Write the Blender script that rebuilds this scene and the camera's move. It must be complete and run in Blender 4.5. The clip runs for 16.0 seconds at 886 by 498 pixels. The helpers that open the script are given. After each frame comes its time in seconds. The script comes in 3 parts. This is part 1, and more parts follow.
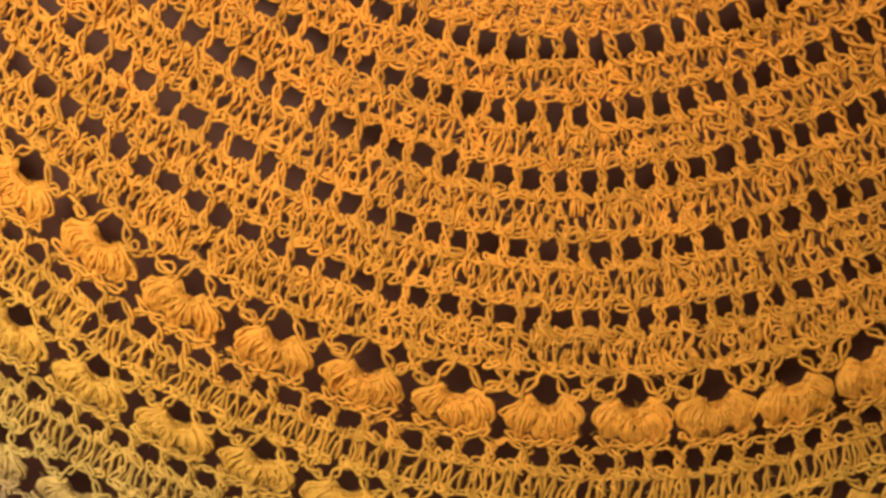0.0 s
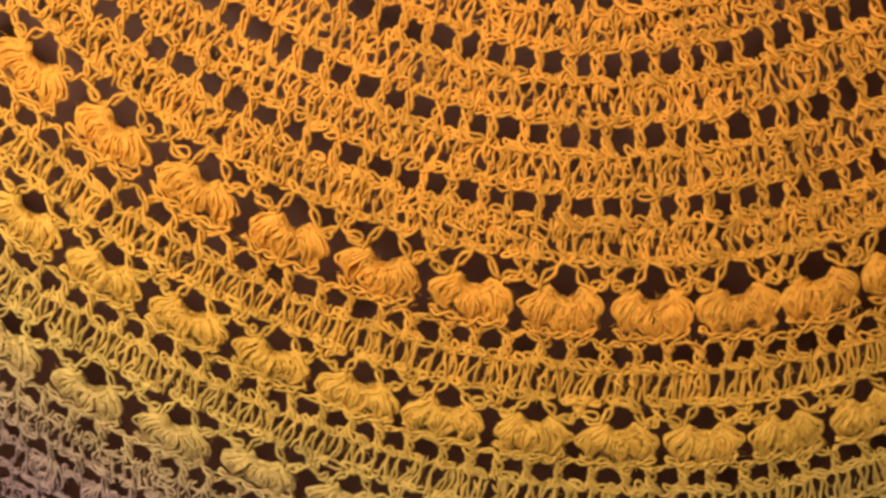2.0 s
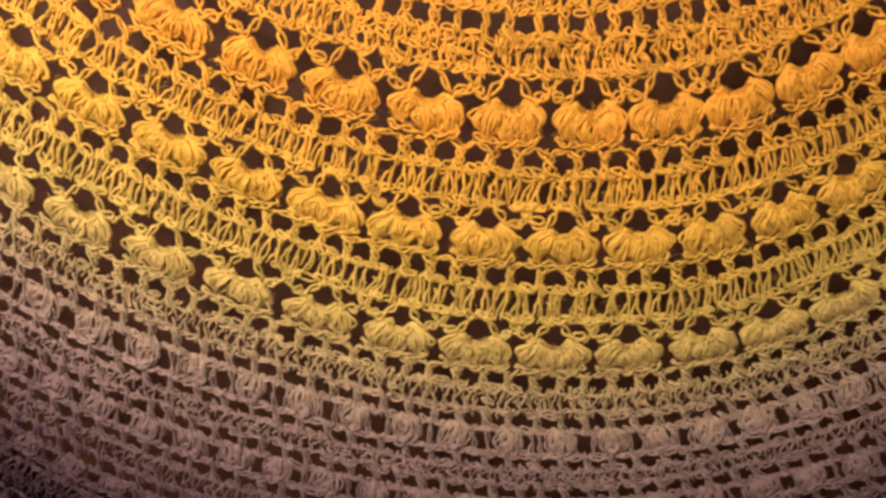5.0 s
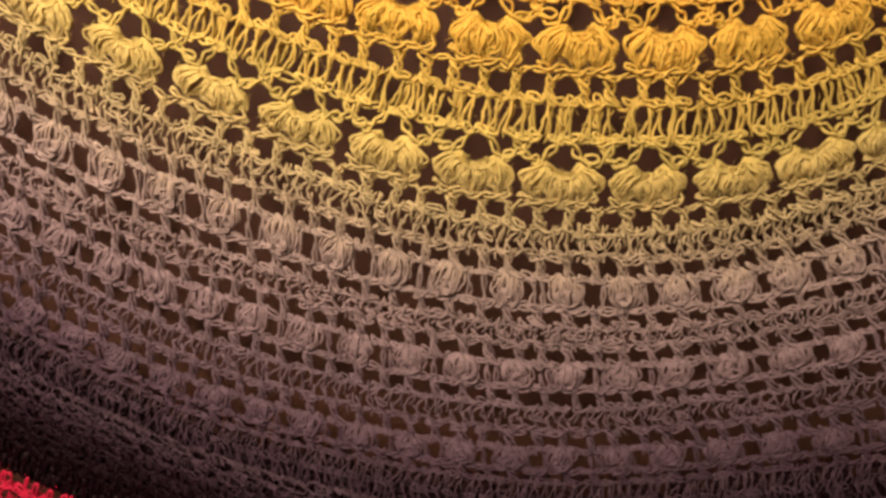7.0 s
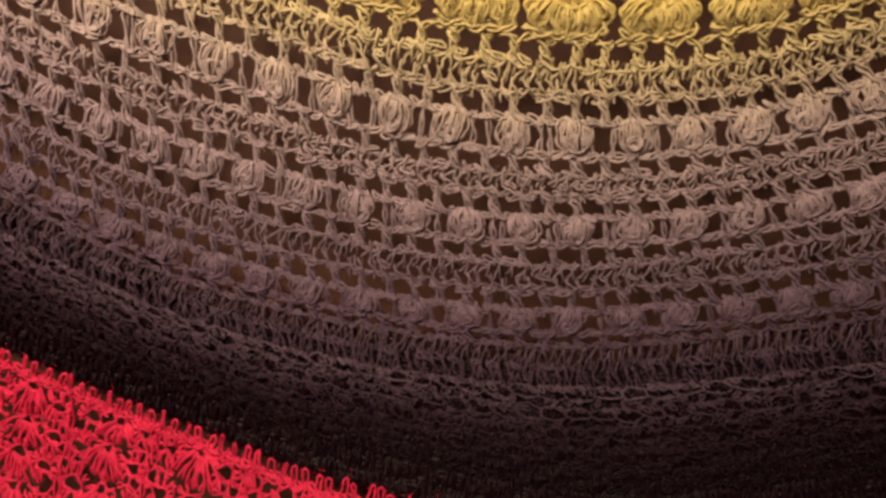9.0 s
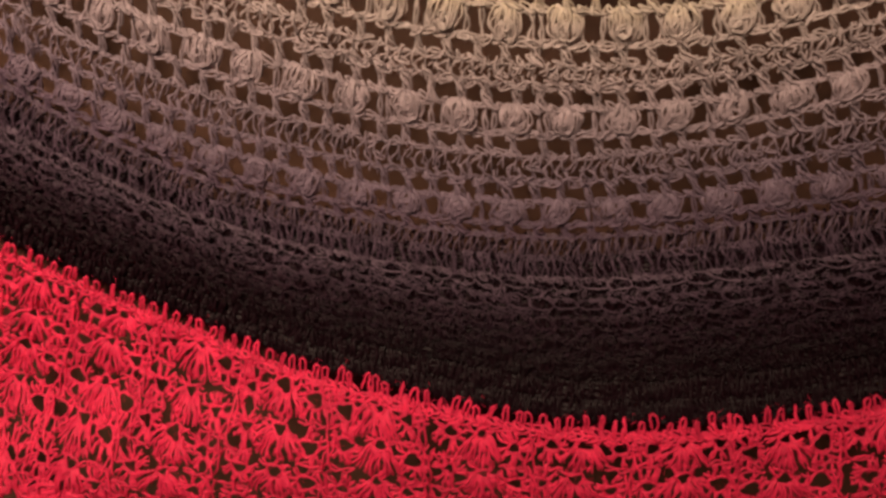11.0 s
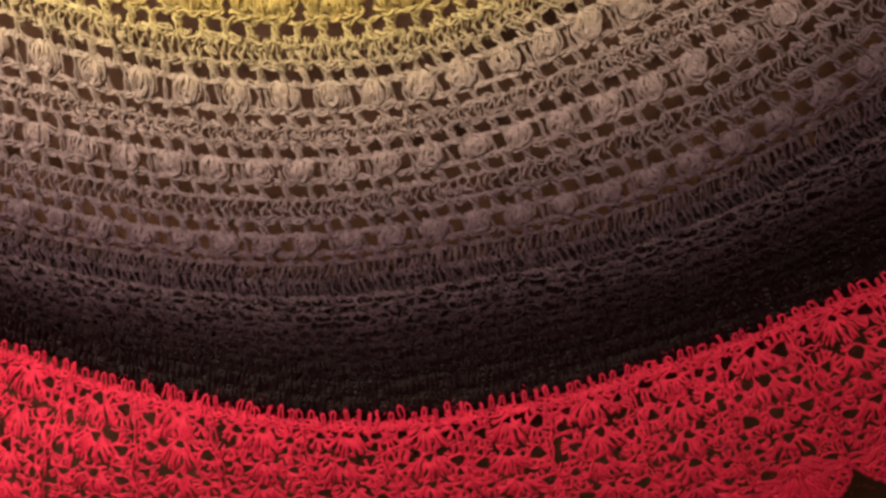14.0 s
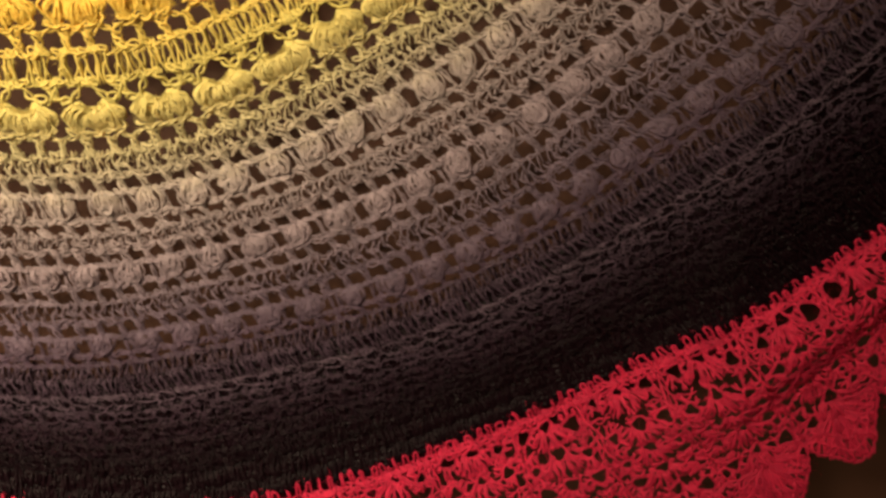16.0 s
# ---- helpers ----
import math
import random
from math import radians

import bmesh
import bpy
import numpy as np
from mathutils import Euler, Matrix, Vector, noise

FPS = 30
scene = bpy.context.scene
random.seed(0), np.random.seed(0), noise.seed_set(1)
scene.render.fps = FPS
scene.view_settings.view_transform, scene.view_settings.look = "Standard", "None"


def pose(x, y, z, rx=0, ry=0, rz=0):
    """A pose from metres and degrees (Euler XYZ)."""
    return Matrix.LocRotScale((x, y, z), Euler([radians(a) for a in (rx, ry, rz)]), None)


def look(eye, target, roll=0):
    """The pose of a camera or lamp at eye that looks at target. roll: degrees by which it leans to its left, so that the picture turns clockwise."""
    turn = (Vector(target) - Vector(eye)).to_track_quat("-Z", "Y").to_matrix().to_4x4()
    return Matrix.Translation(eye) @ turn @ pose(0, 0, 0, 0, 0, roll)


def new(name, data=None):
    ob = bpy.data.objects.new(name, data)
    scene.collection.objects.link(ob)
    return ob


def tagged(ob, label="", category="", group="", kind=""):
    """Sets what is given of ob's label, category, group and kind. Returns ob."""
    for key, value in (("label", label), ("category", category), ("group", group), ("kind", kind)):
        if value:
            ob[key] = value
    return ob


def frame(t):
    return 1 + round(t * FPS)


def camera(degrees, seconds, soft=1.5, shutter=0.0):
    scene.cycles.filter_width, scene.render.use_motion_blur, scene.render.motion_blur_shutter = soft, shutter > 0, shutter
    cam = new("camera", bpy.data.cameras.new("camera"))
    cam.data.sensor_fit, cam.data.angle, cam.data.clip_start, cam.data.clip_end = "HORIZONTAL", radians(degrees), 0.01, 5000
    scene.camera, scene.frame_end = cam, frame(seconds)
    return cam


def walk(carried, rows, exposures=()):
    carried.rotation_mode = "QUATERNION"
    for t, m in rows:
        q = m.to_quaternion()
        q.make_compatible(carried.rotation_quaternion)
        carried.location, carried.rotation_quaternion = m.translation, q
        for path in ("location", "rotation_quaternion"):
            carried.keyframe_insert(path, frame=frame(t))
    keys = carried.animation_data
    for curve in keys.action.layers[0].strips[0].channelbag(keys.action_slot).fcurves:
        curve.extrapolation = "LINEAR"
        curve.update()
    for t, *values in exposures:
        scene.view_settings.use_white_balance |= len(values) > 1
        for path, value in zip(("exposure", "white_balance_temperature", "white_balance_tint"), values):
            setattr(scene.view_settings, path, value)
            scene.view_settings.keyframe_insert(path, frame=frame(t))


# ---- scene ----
# ------------------------------------------------------------------ camera
Z0 = 1.2            # height of the shawl's reference level above the floor
cam = camera(56.2, 16.0, soft=3.2)
PATH = [  # seconds, eye x y z, yaw, pitch, roll
    (0.0, 0.1184, -0.2142, 0.2946, 5.23, -15.35, -1.41),
    (0.5, 0.1145, -0.2209, 0.2864, 5.59, -15.78, -1.31),
    (1.0, 0.1167, -0.2211, 0.2818, 5.95, -15.91, -1.19),
    (1.5, 0.1152, -0.2167, 0.2758, 6.04, -16.41, -1.05),
    (2.0, 0.1163, -0.2175, 0.2701, 6.08, -17.00, -1.02),
    (2.5, 0.1190, -0.2207, 0.2658, 6.49, -17.35, -1.18),
    (3.0, 0.1186, -0.2183, 0.2531, 6.68, -17.97, -1.85),
    (5.5, 0.1266, -0.2588, 0.2210, 3.93, -19.58, -1.28),
    (6.0, 0.1290, -0.2552, 0.1947, 3.85, -19.54, -0.13),
    (6.5, 0.1372, -0.2527, 0.1846, 5.02, -19.12, 0.02),
    (7.0, 0.1318, -0.2434, 0.1682, 6.25, -19.27, -0.04),
    (7.5, 0.1291, -0.2380, 0.1572, 6.58, -20.00, -0.23),
    (8.0, 0.1307, -0.2388, 0.1498, 6.77, -20.58, -0.62),
    (8.5, 0.1272, -0.2408, 0.1383, 6.97, -21.25, -0.58),
    (9.0, 0.1333, -0.2460, 0.1308, 6.85, -21.95, -0.85),
    (9.5, 0.1357, -0.2489, 0.1221, 6.93, -22.62, -0.67),
    (10.0, 0.1348, -0.2464, 0.1138, 6.84, -23.54, -0.43),
    (12.5, 0.1592, -0.3044, 0.1207, 6.18, -26.23, 0.00),
    (13.0, 0.1798, -0.3095, 0.1299, 5.52, -25.72, -0.05),
    (13.5, 0.2006, -0.3111, 0.1384, 4.67, -25.25, -0.48),
    (14.0, 0.2243, -0.3126, 0.1465, 3.39, -24.51, -1.44),
    (14.5, 0.2475, -0.3111, 0.1500, 2.26, -24.22, -2.08),
    (15.0, 0.2659, -0.3096, 0.1560, 1.70, -23.84, -2.19),
    (15.5, 0.2816, -0.3082, 0.1641, 0.71, -23.52, -2.38),
    (16.0, 0.2976, -0.3082, 0.1758, 0.03, -23.12, -2.65),
]


def carried_pose(x, y, z, yaw, pitch, roll):
    a, p = radians(yaw), radians(pitch)
    eye = Vector((x, y, z + Z0))
    return look(eye, eye + Vector((-math.sin(a) * math.cos(p), math.cos(a) * math.cos(p), math.sin(p))), roll)


EXPOSURES = [  # seconds, stops, kelvin, tint
    (0.0, -1.06, 6500, 10), (1.5, -0.98, 6500, 9), (3.0, -0.88, 6500, 9), (5.5, -0.45, 6450, 8), (7.0, -0.22, 6400, 5), (9.0, -0.04, 6350, 0),
    (10.0, 0.05, 6350, -1), (12.5, 0.22, 6300, -5), (14.5, 0.33, 6200, -11), (16.0, 0.44, 6200, -15)]
walk(cam, [(row[0], carried_pose(*row[1:])) for row in PATH], EXPOSURES)

# ------------------------------------------------------------------ light
world = bpy.data.worlds.new("room_air")
scene.world = world
world.use_nodes = True
world.node_tree.nodes["Background"].inputs[0].default_value = (1.0, 0.76, 0.56, 1)
world.node_tree.nodes["Background"].inputs[1].default_value = 0.20


def shaded_lamp(name, place, target, size, cone, watts, colour):
    """The light of a shaded lamp: a soft cone."""
    data = bpy.data.lights.new(name, "SPOT")
    data.shadow_soft_size, data.energy, data.color = size, watts, colour
    data.spot_size, data.spot_blend = radians(cone), 1.0
    ob = new(name, data)
    ob.matrix_world = look(place, target)
    return ob


shaded_lamp("lamp_light", (-0.08, -0.55, Z0 + 0.62), (-0.14, 0, Z0 + 0.38), 0.12, 108, 78.0, (1.0, 0.78, 0.56))


# Added soft fill below the ceiling, from no known lamp, to lift black shadows.
fill_light = bpy.data.lights.new("fill_light", "AREA")
fill_light.shape, fill_light.size, fill_light.energy, fill_light.color = "DISK", 0.6, 9.0, (1.0, 0.76, 0.54)
new("fill_light", fill_light).matrix_world = look((0.2, -1.3, 2.47), (0.2, -1.2, 0.0))


# ------------------------------------------------------------------ materials
def material(name):
    m = bpy.data.materials.new(name)
    m.use_nodes = True
    n = m.node_tree.nodes
    return m, n, m.node_tree.links, n["Principled BSDF"]


def yarn_material(name, stops, fuzz=0.5):
    """Cotton yarn whose dye runs along the shawl: the attribute 'dye' holds the row, 0 at the red border and 1 at the
    top; some layers shift it to paint lit or shaded strands.
    """
    m, n, link, bsdf = material(name)
    ramp = n.new("ShaderNodeValToRGB")
    while len(ramp.color_ramp.elements) < len(stops):
        ramp.color_ramp.elements.new(0.5)
    for e, (p, c) in zip(ramp.color_ramp.elements, stops):
        e.position, e.color = p, (*c, 1)
    dye = n.new("ShaderNodeAttribute")
    dye.attribute_name = "dye"
    link.new(dye.outputs["Fac"], ramp.inputs[0])
    place = n.new("ShaderNodeTexCoord")
    fine = n.new("ShaderNodeTexNoise")
    fine.inputs["Scale"].default_value, fine.inputs["Detail"].default_value = 1400, 3
    coarse = n.new("ShaderNodeTexNoise")
    coarse.inputs["Scale"].default_value, coarse.inputs["Detail"].default_value = 60, 2
    for t in (fine, coarse):
        link.new(place.outputs["Object"], t.inputs["Vector"])
    isle = n.new("ShaderNodeNewGeometry")
    add = n.new("ShaderNodeMath")
    add.operation = "ADD"
    link.new(fine.outputs["Fac"], add.inputs[0])
    link.new(coarse.outputs["Fac"], add.inputs[1])
    add2 = n.new("ShaderNodeMath")
    add2.operation = "MULTIPLY_ADD"
    link.new(isle.outputs["Random Per Island"], add2.inputs[0])
    add2.inputs[1].default_value = 0.8
    link.new(add.outputs[0], add2.inputs[2])
    span = n.new("ShaderNodeMapRange")
    span.inputs[1].default_value, span.inputs[2].default_value = 0.85, 1.95
    span.inputs[3].default_value, span.inputs[4].default_value = 0.74, 1.22
    link.new(add2.outputs[0], span.inputs[0])
    mix = n.new("ShaderNodeMix")
    mix.data_type, mix.blend_type = "RGBA", "MULTIPLY"
    mix.inputs["Factor"].default_value = 1.0
    link.new(ramp.outputs[0], mix.inputs[6])
    link.new(span.outputs[0], mix.inputs[7])
    link.new(mix.outputs[2], bsdf.inputs["Base Color"])
    bump = n.new("ShaderNodeBump")
    bump.inputs["Strength"].default_value, bump.inputs["Distance"].default_value = 0.5, 0.0004
    link.new(fine.outputs["Fac"], bump.inputs["Height"])
    link.new(bump.outputs[0], bsdf.inputs["Normal"])
    bsdf.inputs["Roughness"].default_value = 0.45
    bsdf.inputs["Specular IOR Level"].default_value = 0.14
    bsdf.inputs["Sheen Weight"].default_value = fuzz
    bsdf.inputs["Sheen Roughness"].default_value = 0.5
    link.new(mix.outputs[2], bsdf.inputs["Sheen Tint"])
    through_ = n.new("ShaderNodeBsdfTranslucent")
    link.new(mix.outputs[2], through_.inputs[0])
    both = n.new("ShaderNodeMixShader")
    both.inputs[0].default_value = 0.32
    link.new(bsdf.outputs[0], both.inputs[1])
    link.new(through_.outputs[0], both.inputs[2])
    link.new(both.outputs[0], n["Material Output"].inputs[0])
    return m


# dye by row: 0 at 90 mm below the reference level, 1 at 310 mm above it
def row_dye(v):
    return (np.asarray(v) + 0.09) / 0.4


GRADIENT = [(float(row_dye(v)), c) for v, c in (
    (-0.062, (0.0120, 0.0034, 0.0064)),
    (-0.050, (0.0155, 0.0052, 0.0095)),
    (-0.030, (0.037, 0.0160, 0.0275)),
    (-0.010, (0.104, 0.059, 0.092)),
    (0.012, (0.194, 0.127, 0.170)),
    (0.038, (0.322, 0.224, 0.256)),
    (0.070, (0.450, 0.334, 0.326)),
    (0.090, (0.585, 0.455, 0.262)),
    (0.112, (0.695, 0.535, 0.172)),
    (0.145, (0.785, 0.515, 0.102)),
    (0.180, (0.825, 0.450, 0.076)),
    (0.280, (0.825, 0.402, 0.063)),
)]
YARN = yarn_material("gradient_cotton", GRADIENT, 0.06)
RED = yarn_material("red_cotton", [(0.0, (0.71, 0.026, 0.092)), (1.0, (0.75, 0.030, 0.100))], 0.06)


def plain_material(name, colour, rough, scale, spread, bumps=0.002):
    m, n, link, bsdf = material(name)
    place = n.new("ShaderNodeTexCoord")
    broad = n.new("ShaderNodeTexNoise")
    broad.inputs["Scale"].default_value, broad.inputs["Detail"].default_value = scale, 6
    grain = n.new("ShaderNodeTexNoise")
    grain.inputs["Scale"].default_value, grain.inputs["Detail"].default_value = scale * 40, 4
    for t in (broad, grain):
        link.new(place.outputs["Object"], t.inputs["Vector"])
    ramp = n.new("ShaderNodeValToRGB")
    a, b = ramp.color_ramp.elements
    a.position, b.position = 0.3, 0.7
    a.color = (*[c * (1 - spread) for c in colour], 1)
    b.color = (*[min(1, c * (1 + spread)) for c in colour], 1)
    link.new(broad.outputs["Fac"], ramp.inputs[0])
    link.new(ramp.outputs[0], bsdf.inputs["Base Color"])
    bump = n.new("ShaderNodeBump")
    bump.inputs["Strength"].default_value, bump.inputs["Distance"].default_value = 0.25, bumps
    link.new(grain.outputs["Fac"], bump.inputs["Height"])
    link.new(bump.outputs[0], bsdf.inputs["Normal"])
    bsdf.inputs["Roughness"].default_value = rough
    return m


WALL = plain_material("brown_wall_paint", (0.088, 0.034, 0.022), 0.6, 4.0, 0.12, 0.0006)
PALE = plain_material("cream_wall_paint", (0.55, 0.46, 0.34), 0.8, 3.0, 0.06)
BOARD = plain_material("wooden_floor", (0.20, 0.11, 0.055), 0.45, 6.0, 0.3)
WHITE = plain_material("white_ceiling_paint", (0.75, 0.72, 0.66), 0.9, 3.0, 0.04)


# ------------------------------------------------------------------ the room
def slab(name, lo, hi, mat, label):
    bm = bmesh.new()
    bmesh.ops.create_cube(bm, size=1)
    for p in bm.verts:
        p.co = [lo[i] + (p.co[i] + 0.5) * (hi[i] - lo[i]) for i in range(3)]
    me = bpy.data.meshes.new(name)
    bm.to_mesh(me)
    bm.free()
    me.materials.append(mat)
    return tagged(new(name, me), label, name.split("_")[0], kind="structure")


WALL_Y = 0.042
slab("wall_north", (-1.9, WALL_Y, 0.0), (2.3, WALL_Y + 0.12, 2.5), WALL, "smooth matt brown wall behind the hanging shawl")
slab("wall_south", (-1.9, -3.12, 0.0), (2.3, -3.0, 2.5), PALE, "plain cream painted wall of the room")
slab("wall_west", (-2.02, -3.0, 0.0), (-1.9, WALL_Y, 2.5), PALE, "plain cream painted wall of the room")
slab("wall_east", (2.3, -3.0, 0.0), (2.42, WALL_Y, 2.5), PALE, "plain cream painted wall of the room")
slab("floor", (-2.02, -3.12, -0.1), (2.42, WALL_Y + 0.12, 0.0), BOARD, "plain brown wooden floor of the room")
slab("ceiling", (-2.02, -3.12, 2.5), (2.42, WALL_Y + 0.12, 2.6), WHITE, "plain white painted ceiling of the room")

# ------------------------------------------------------------------ the cloth's shape
RELIEF = [0.00786, -0.02399, 0.012, 0.05527, -0.02875, 0.01549, 0.02594, -0.00277, -0.01045, 0.02116, -0.00143, -0.00059, -0.01349,
          -0.00129, -0.01028]
BOW = [0.00048, -0.00714, 0.00117, 0.02066, 0.06692, 0.04117, 0.01098, 0.01036, 0.00552, -0.00022, -0.00138, -0.00301, 0.00334,
       0.00133, 0.00144, -0.00049, 0.0, 0.00252, -0.00046, -0.00023]
XS = np.linspace(-0.24, 0.62, 1721)
rng = np.random.default_rng(7)


def relief(x, z):
    """How far the cloth stands off its mean plane (towards the wall: plus): gentle waves of a hanging cloth."""
    p, q = (np.clip(x, -0.1, 0.42) - 0.16) / 0.2, (np.clip(z, -0.14, 0.3) - 0.08) / 0.2
    s, k = 0, 0
    for a in range(5):
        for b in range(5 - a):
            s = s + RELIEF[k] * p**a * q**b
            k += 1
    return 0.007 + 0.017 * np.tanh((s - 0.007) / 0.017)


def bow(x, v):
    """The height at x of the row that crosses x = 0.15 at the height v."""
    p, q = (x - 0.15) / 0.2, (v - 0.08) / 0.2
    s, k = v, 0
    for i in range(1, 6):
        for j in range(4):
            s = s + BOW[k] * p**i * q**j
            k += 1
    return s


SAG = [-0.8, 1.0, 4.4, 0.7, -1.2, 0, 2.5, -3.6, -1.8, 0.2, -1.5, 3.0, 0.4, -4.2, 2.9, 2.2, -3.6, 5.8, 2.0, -0.4, -0.4, 0, 0.9, -2.6, -1.3, 1.0,
       -1.0, 0, 1.8, -2.5, -1.9, 5.6, -2.9, -1.8, -1.0, 2.5, 1.0, -1.8, 1.6, 2.4, 1.8, 0.3, -0.4, -2.5, 1.3, -1.1, -0.1, 0, 1.8, -2.0, 4.9, 0.7, 0,
       0, 1.0, -0.2, -0.1, 0, 0, 0]


def sag(x, v):
    """Small unevenness of the rows, in soft bumps of 5 to 7 cm."""
    out = 0
    for i in range(10):
        for j in range(6):
            out = out + SAG[6 * i + j] / 1000 * np.exp(-(((x + 0.09 - 0.06 * i) / 0.055) ** 2) - ((v + 0.08 - 0.072 * j) / 0.07) ** 2)
    return out


def row_height(x, v):
    c = np.clip(x, -0.09, 0.46)
    return sag(x, v) + bow(c, v) + (bow(c + 1e-3, v) - bow(c - 1e-3, v)) / 2e-3 * (x - c)


def wobble(x, z, seed):
    """Unevenness of hand work, of stitch size, in -1 to 1."""
    return (np.sin(610 * x + 190 * z + seed) + 0.8 * np.sin(-270 * x + 820 * z + 2 * seed) + 0.6 * np.sin(1250 * x - 640 * z + 3 * seed)
            + 0.5 * np.sin(-1900 * x - 1100 * z + seed)) / 2.9


class Row:
    """A strip of the cloth between the rows v0 (its top) and v1. Its own coordinates: mm along it, 0 to 1 down it, mm off it."""

    def __init__(self, v0, v1, deep=None):
        self.v0, self.v1 = v0, v1
        z = row_height(XS, v0)
        s = np.r_[0, np.cumsum(np.hypot(np.diff(XS), np.diff(z)))]
        s -= np.interp(0.15, XS, s)
        tx, tz = np.gradient(XS, s), np.gradient(z, s)
        if deep is not None:
            for _ in range(3):
                tx, tz = (np.convolve(np.pad(a, 40, "edge"), np.ones(81) / 81, "valid") for a in (tx, tz))
        self.s, self.x, self.z, self.nx, self.nz = s, XS, z, tz, -tx
        self.d = self.reach(v1) if deep is None else deep(XS)
        seen = (XS > -0.15) & (XS < 0.53) & (z < 0.35)
        self.lo, self.hi = s[seen].min() * 1000, s[seen].max() * 1000

    def reach(self, v):
        """How far the row v lies below this strip's top, square to it."""
        d = np.full_like(self.z, self.v0 - v)
        for _ in range(10):
            d = d + 0.7 * np.clip((row_height(XS + self.nx * d, v) - self.z) / self.nz - d, -0.01, 0.01)
            d = np.clip(d, -0.04, 0.04)
        return d

    def world(self, path):
        s, t, h = path[..., 0] / 1000, path[..., 1], path[..., 2] / 1000
        d = np.interp(s, self.s, self.d) * t
        x = np.interp(s, self.s, self.x) + np.interp(s, self.s, self.nx) * d
        z = np.interp(s, self.s, self.z) + np.interp(s, self.s, self.nz) * d
        y = relief(x, z) - h + 0.0007 * wobble(x, z, 5)
        p = np.stack([x + 0.0007 * wobble(x, z, 1), y, z + 0.0007 * wobble(x, z, 3) + Z0], -1)
        return p, row_dye(self.v0 + (self.v1 - self.v0) * t)

    def depth(self, s):
        """The strip's depth in mm at s mm."""
        return np.interp(np.asarray(s) / 1000, self.s, self.d) * 1000

    def every(self, v, q2, q1, q0):
        """Places along the strip, counted on the row v with an even (q1) and slackening (q2) step, past the counted stretch with an even one."""
        i = np.arange(-80, 140)
        c = np.clip(i, -1, 32 if q1 < 15 else 12)
        at = q0 + q1 * c + q2 * c * c + (i - c) * (q1 + 2 * q2 * c)
        z = row_height(XS, v)
        arc = np.r_[0, np.cumsum(np.hypot(np.diff(XS), np.diff(z)))]
        arc -= np.interp(0.15, XS, arc)
        on = np.maximum.accumulate(np.interp(XS + self.nx * self.reach(v), XS, arc)) + np.arange(len(XS)) * 1e-9
        s = np.interp(at / 1000, on, self.s) * 1000
        return s[(s > self.lo) & (s < self.hi)]

    def even(self, step, phase=0.0):
        return np.arange(math.ceil(self.lo / step), math.floor(self.hi / step)) * step + phase


class Step:
    """A step t0 to t1 of a deeper strip, with its own 0 to 1."""

    def __init__(self, row, t0, t1):
        self.row, self.t0, self.t1 = row, t0, t1

    def world(self, path):
        q = path.copy()
        q[..., 1] = self.t0 + (self.t1 - self.t0) * q[..., 1]
        p, dye = self.row.world(q)
        t = np.clip(q[..., 1], 0, 1.1)
        gather = np.clip((p[..., 0] - 0.33) / 0.1, 0, 1)
        p[..., 1] += 0.004 * t**2 - gather * (0.013 * np.exp(-((t - 0.28) / 0.17) ** 2) + 0.022 * np.clip(t - 0.58, 0, 1))
        return p, dye

    def depth(self, s):
        return self.row.depth(s) * (self.t1 - self.t0)

    def even(self, step, phase=0.0):
        return self.row.even(step, phase)


# ------------------------------------------------------------------ yarn
def yarn(row, paths, radius, sides=5, ply=0.19, taper=True):
    """Tubes of plied yarn along paths (n, k, 3) in a row's coordinates; gives points, faces and dye."""
    p, dye = row.world(paths)
    n, k, _ = p.shape
    t = np.gradient(p, axis=1)
    t /= np.linalg.norm(t, axis=-1, keepdims=True) + 1e-12
    up = np.broadcast_to(np.array([0.05, -1.0, 0.03]), t.shape)
    side = np.cross(t, up)
    side /= np.linalg.norm(side, axis=-1, keepdims=True) + 1e-9
    up = np.cross(side, t)
    run = np.r_["1", np.zeros((n, 1)), np.cumsum(np.linalg.norm(np.diff(p, axis=1), axis=-1), axis=1)]
    a = np.arange(sides) * 2 * np.pi / sides
    twist = run[:, :, None] * 2 * np.pi / 0.0042 + 2 * a[None, None, :] + rng.uniform(0, 6, (n, 1, 1))
    r = radius / 1000 * (1 + ply * np.sin(twist)) * rng.uniform(0.9, 1.1, (n, 1, 1))
    if taper:
        e = np.ones(k)
        e[0] = e[-1] = 0.45
        r = r * e[None, :, None]
    ring = p[:, :, None, :] + r[..., None] * (np.cos(a)[None, None, :, None] * side[:, :, None, :] + np.sin(a)[None, None, :, None] * up[:, :, None, :])
    base = (np.arange(n)[:, None, None] * k + np.arange(k - 1)[None, :, None]) * sides
    j, j2 = np.arange(sides)[None, None, :], (np.arange(sides)[None, None, :] + 1) % sides
    faces = np.stack([base + j, base + j2, base + sides + j2, base + sides + j], -1).reshape(-1, 4)
    return ring.reshape(-1, 3), faces, np.repeat(dye.reshape(-1), sides)


